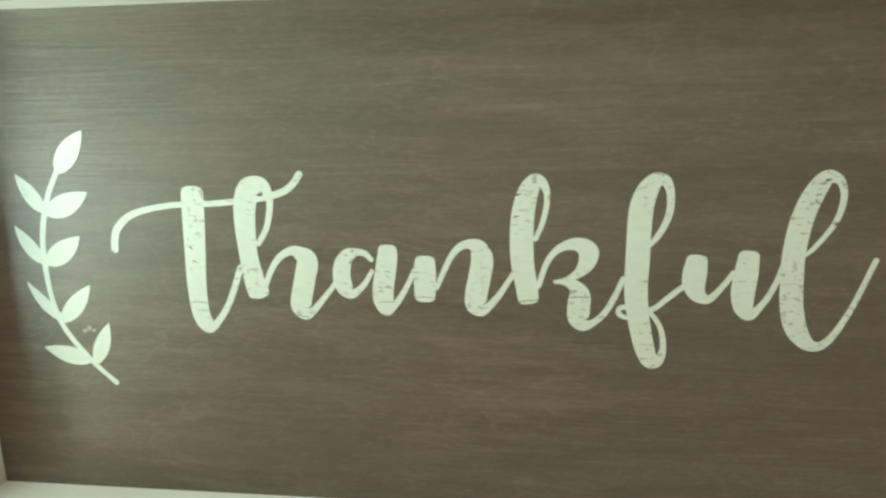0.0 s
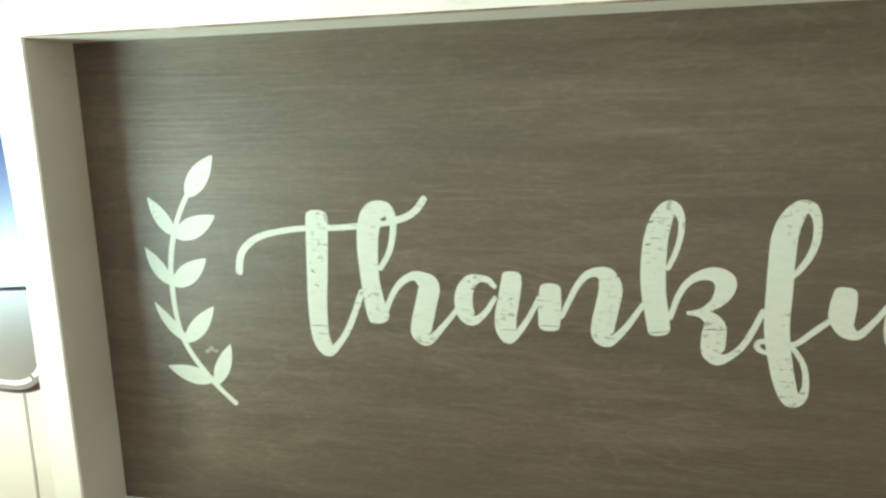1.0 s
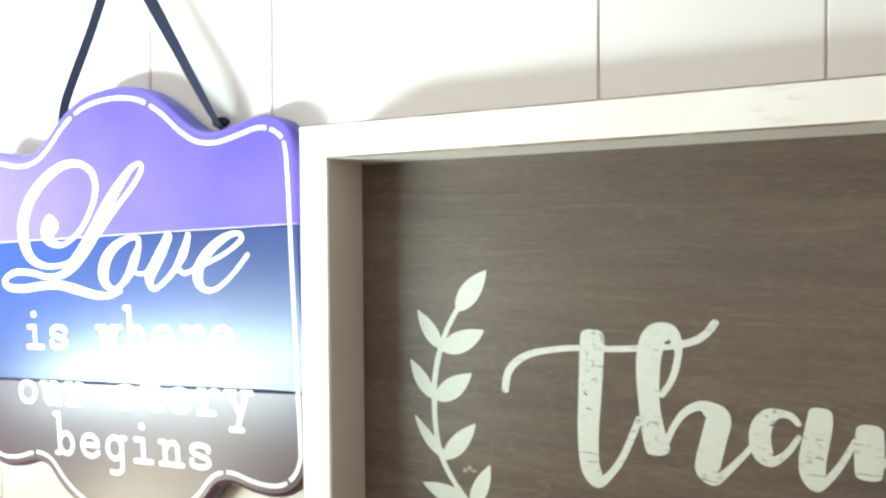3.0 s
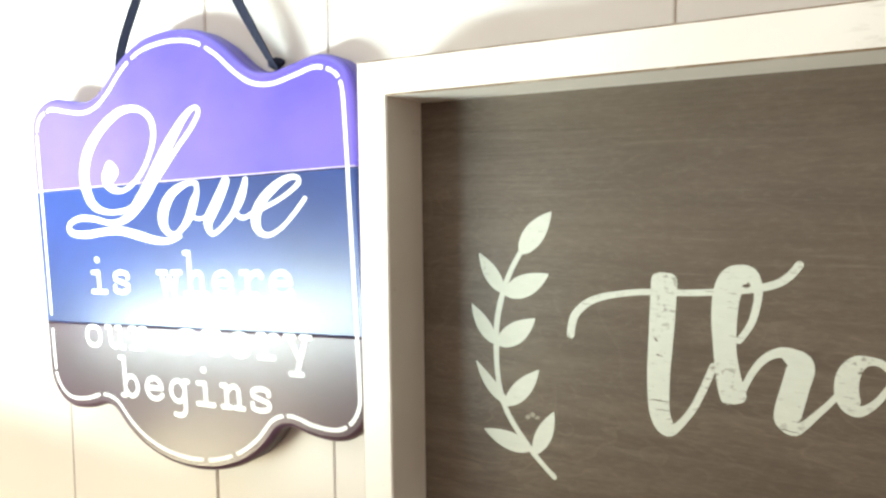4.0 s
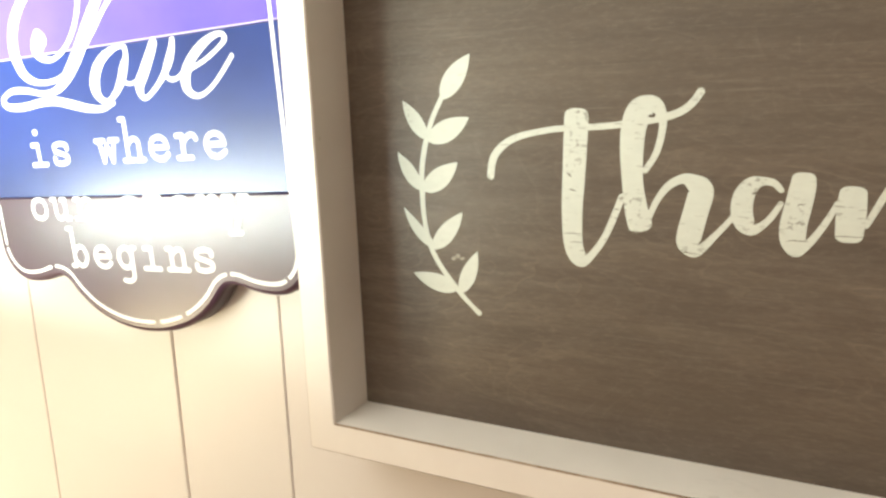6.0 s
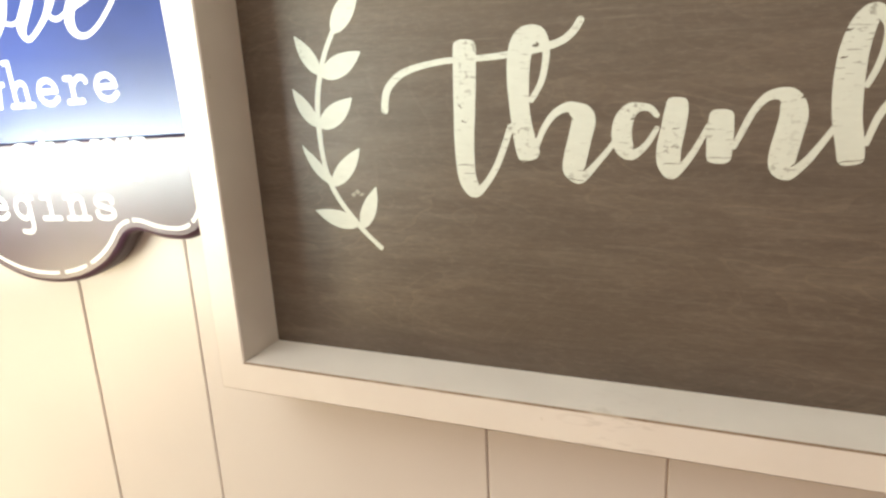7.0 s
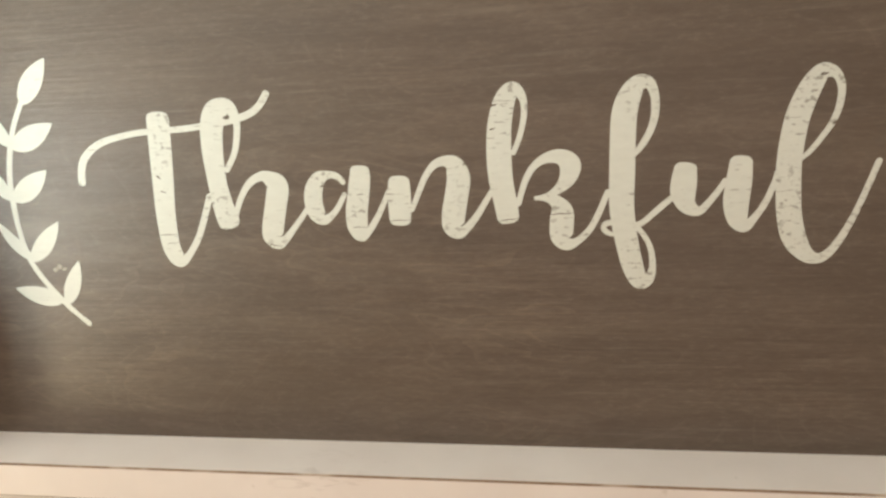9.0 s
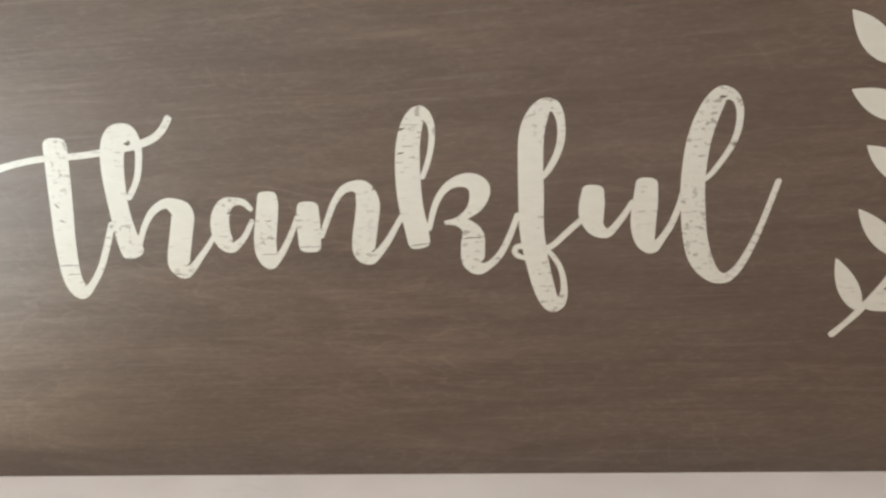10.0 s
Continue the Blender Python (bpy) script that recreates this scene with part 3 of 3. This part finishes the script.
# typewriter letters: strokes in millimetres, 14 high, in a cell 22 wide
ARCH = [(6, 9), (9, 12.5), (13, 14), (16.5, 12.5), (17.2, 9), (17.2, 0)]
TYPED = {
    "i": [[(5, 14), (11.5, 14)], [(11.5, 14), (11.5, 0)], [(4, 0), (19, 0)], [(10.6, 23, 4.6), (11.6, 23, 4.6)]],
    "s": [[(18, 10.3), (17.5, 12.8), (11, 14), (5, 12.5), (5, 9.2), (11, 7.2), (17.5, 5.2), (17.5, 1.6), (11, 0), (4.6, 1.2), (4, 4)]],
    "w": [[(0, 14), (8, 14)], [(14, 14), (22, 14)], [(3.5, 14), (6.5, 0)], [(6.5, 0), (11, 10.5)], [(11, 10.5), (15.5, 0)], [(15.5, 0), (18.5, 14)]],
    "h": [[(2, 27), (6, 27)], [(6, 27), (6, 0)], [(2, 0), (10, 0)], ARCH, [(13.5, 0), (21, 0)]],
    "e": [[(4, 7.4), (18.5, 7.4)], [(18.5, 7.4), (17.6, 11), (14, 13.6), (10.5, 14), (6, 12.6), (3.6, 9), (3.6, 5.5), (6, 1.6), (10.5, 0), (15, 0.4), (18.8, 2.8)]],
    "r": [[(3, 14), (8, 14)], [(8, 14), (8, 0)], [(3, 0), (15, 0)], [(8, 8.5), (11, 12), (15, 14), (18.5, 13.6), (20, 11.5)]],
    "o": [[(11, 14), (5.5, 12.4), (3.2, 7), (5.5, 1.6), (11, 0), (16.5, 1.6), (18.8, 7), (16.5, 12.4), (11, 14)]],
    "u": [[(1.5, 14), (5.5, 14)], [(5.5, 14), (5.5, 5), (6.5, 1.4), (10, 0), (13.5, 1.2), (16.5, 4.5)], [(12.5, 14), (16.5, 14)], [(16.5, 14), (16.5, 0)], [(16.5, 0), (20.5, 0)]],
    "t": [[(8, 21), (8, 5), (9, 1.2), (12.5, 0), (16, 0.3), (19, 2)], [(3, 14), (17, 14)]],
    "y": [[(1, 14), (8, 14)], [(14, 14), (21, 14)], [(4.5, 14), (11.5, 0)], [(17.5, 14), (9.2, -8.5)], [(4, -9), (13, -9)]],
    "b": [[(1.5, 27), (5.5, 27)], [(5.5, 27), (5.5, 0)], [(2, 0), (5.5, 0)], [(5.5, 9), (9, 13), (13, 14), (17, 11.8), (18.8, 7), (17, 2.2), (13, 0), (9, 1), (5.5, 5)]],
    "g": [[(16.5, 14), (20, 14)], [(16.5, 14), (16.5, -4), (15, -8), (11, -9.6), (6, -9.2)],
          [(16.5, 9), (13.5, 13), (9.5, 14), (5, 12), (3.2, 7), (5, 2.2), (9.5, 0), (13.5, 1), (16.5, 5)]],
    "n": [[(2, 14), (6, 14)], [(6, 14), (6, 0)], [(2, 0), (10, 0)], ARCH, [(13.5, 0), (21, 0)]],
}


def ribbon_strip(points, width, turns):
    """A thin band through points, twisting by so many degrees on the way."""
    bm = bmesh.new()
    line = smooth_line(points, 8)
    rows = []
    for i, q in enumerate(line):
        d = Vector(line[min(i + 1, len(line) - 1)] - line[max(i - 1, 0)]).normalized()
        side = d.cross(Vector((0, 1, 0))).normalized()
        side.rotate(Matrix.Rotation(radians(turns[0] + (turns[1] - turns[0]) * i / len(line)), 3, d))
        flat_way = side.cross(d) * 0.0003
        c = Vector(q)
        rows.append([bm.verts.new(c + side * width / 2 * a + flat_way * b) for a, b in ((-1, 1), (1, 1), (1, -1), (-1, -1))])
    for a, b in zip(rows, rows[1:]):
        for k in range(4):
            bm.faces.new((a[k], a[(k + 1) % 4], b[(k + 1) % 4], b[k]))
    bm.faces.new(rows[0][::-1]), bm.faces.new(rows[-1])
    bmesh.ops.recalc_face_normals(bm, faces=bm.faces)
    return bm


def plaque():
    sign = tagged(new("hanging_plaque"), 'purple and blue plaque reading "Love is where our story begins"', "wall sign")
    sign.matrix_world = PLAQUE
    part("plank", plaque_plank(JOINT_HIGH, 400, 0.3, 0, True), (PURPLE, PURPLE_SIDE, PALE_LILAC), sign, "purple painted top plank")
    part("plank", plaque_plank(JOINT_LOW, JOINT_HIGH, 0.3, 0.3), (BLUE, SIDE), sign, "navy blue painted middle plank")
    part("plank", plaque_plank(-400, JOINT_LOW, 0, 0.3), (PLUM, SIDE), sign, "dark plum painted bottom plank")
    # the border line, broken where the paint is worn
    line = smooth_line(LINE, 5, closed=True)
    n = len(line)
    breaks = [0.035, 0.165, 0.175, 0.19, 0.20, 0.335, 0.40, 0.465, 0.49, 0.615, 0.71, 0.735, 0.80, 0.84, 0.97]
    bm = bmesh.new()
    for a, b in zip(breaks, breaks[1:] + [breaks[0] + 1]):
        run = [line[i % n] for i in range(round(a * n), round(b * n) + 1)]
        run = [(x, z, 2.8 if 0 < i < len(run) - 1 else 2.2) for i, (x, z) in enumerate(run)]
        if len(run) > 2:
            brush(bm, run[:-1] if len(run) > 4 else run, 0.05, caps=False)
    face_front(bm)
    part("border_line", bm, WHITE, sign, "worn white painted border line")
    for name, strokes in LOVE.items():
        letter("letter", strokes, WHITE, sign, 0.10)["label"] = 'white painted script letter "%s"' % name
    for words, x, z, advance in (("is where", -96.6, -31.2, 24.9), ("our story", -107.0, -72.0, 24.4), ("begins", -70.2, -107.9, 24.9)):
        for i, c in enumerate(words):
            if c != " ":
                at = (x + i * advance, z)
                letter("letter", [[(q[0], q[1] * 1.04, *q[2:]) for q in s] for s in TYPED[c]], WHITE, sign, 0.05, 3.7, at)["label"] = 'white painted typewriter letter "%s"' % c
    # the hanging ribbon, in the plaque's own axes
    inverse = PLAQUE.inverted()
    nail = Vector((-0.485, -0.007, 1.8000))
    for a, b, wide, c in (((-0.560, 0.004, 1.668), (-0.548, -0.003, 1.6930), 0.0062, (60, 20)), ((-0.396, 0.004, 1.657), (-0.4055, -0.004, 1.6745), 0.0105, (-62, 15))):
        pts = [tuple(inverse @ Vector(p)) for p in (a, b, Vector(b).lerp(nail, 0.5) + Vector((0, 0.001, -0.001)), nail)]
        part("ribbon", ribbon_strip(pts, wide, c), RIBBON, sign, "dark navy hanging ribbon")
    knot = bmesh.new()
    bmesh.ops.create_icosphere(knot, subdivisions=2, radius=0.0045)
    for v in knot.verts:
        v.co = inverse @ (Vector((-0.4000, -0.001, 1.6680)) + Vector((v.co.x * 1.6, v.co.y * 0.6, v.co.z * 0.8)) + noise.noise_vector(v.co * 400) * 0.0008)
    part("ribbon_knot", knot, RIBBON, sign)
    return sign


plaque()


def nail():
    bm = bmesh.new()
    bmesh.ops.create_cone(bm, segments=12, radius1=0.0012, radius2=0.0012, depth=0.03, cap_ends=True, matrix=pose(-0.485, 0.004, 1.7985, 90))
    bmesh.ops.create_cone(bm, segments=12, radius1=0.003, radius2=0.0026, depth=0.0012, cap_ends=True, matrix=pose(-0.485, -0.011, 1.7985, 90))
    tagged(new("nail", mesh_of("nail", bm, STEEL)), "small steel nail driven into the panelled wall", "nail")


nail()


# ---- the wall's planks ----
GROOVES = [X0, -1.86, -1.65, -1.545, -1.33, -1.12, -1.015, -0.860, -0.651, -0.4790, -0.3695, -0.1533, -0.0460, 0.17, 0.275, 0.455, 0.56, 0.77, 0.875,
           1.055, 1.16, 1.37, 1.475, 1.655, X1]


def gap(x):
    """Half of a groove's width; the groove under the plaque is the widest."""
    return 0.0008 if x == -0.4790 else 0.00035


def wall_plank(a, b, first, last):
    """A panel between two grooves, its long edges chamfered, following the wall's slight lean."""
    a, b = a + (0 if first else gap(a)), b - (0 if last else gap(b))
    bm = bmesh.new()
    rows = []
    for z in (0.0, HIGH):
        s = LEAN_X * (z - 1.5)
        sa, sb = (0 if first else s), (0 if last else s)
        rows.append([bm.verts.new(c) for c in ((a + sa, WALL_Y + 0.0022, z), (a + sa, WALL_Y + 0.0010, z), (a + sa + 0.0009, WALL_Y, z),
                                               (b + sb - 0.0009, WALL_Y, z), (b + sb, WALL_Y + 0.0010, z), (b + sb, WALL_Y + 0.0022, z))])
    for k in range(6):
        bm.faces.new((rows[0][k], rows[0][(k + 1) % 6], rows[1][(k + 1) % 6], rows[1][k]))
    bm.faces.new(rows[0][::-1]), bm.faces.new(rows[1])
    bmesh.ops.recalc_face_normals(bm, faces=bm.faces)
    return part("wall_panel", bm, WALL, wall_back)


for i, (a, b) in enumerate(zip(GROOVES, GROOVES[1:])):
    wall_plank(a, b, i == 0, i == len(GROOVES) - 2)
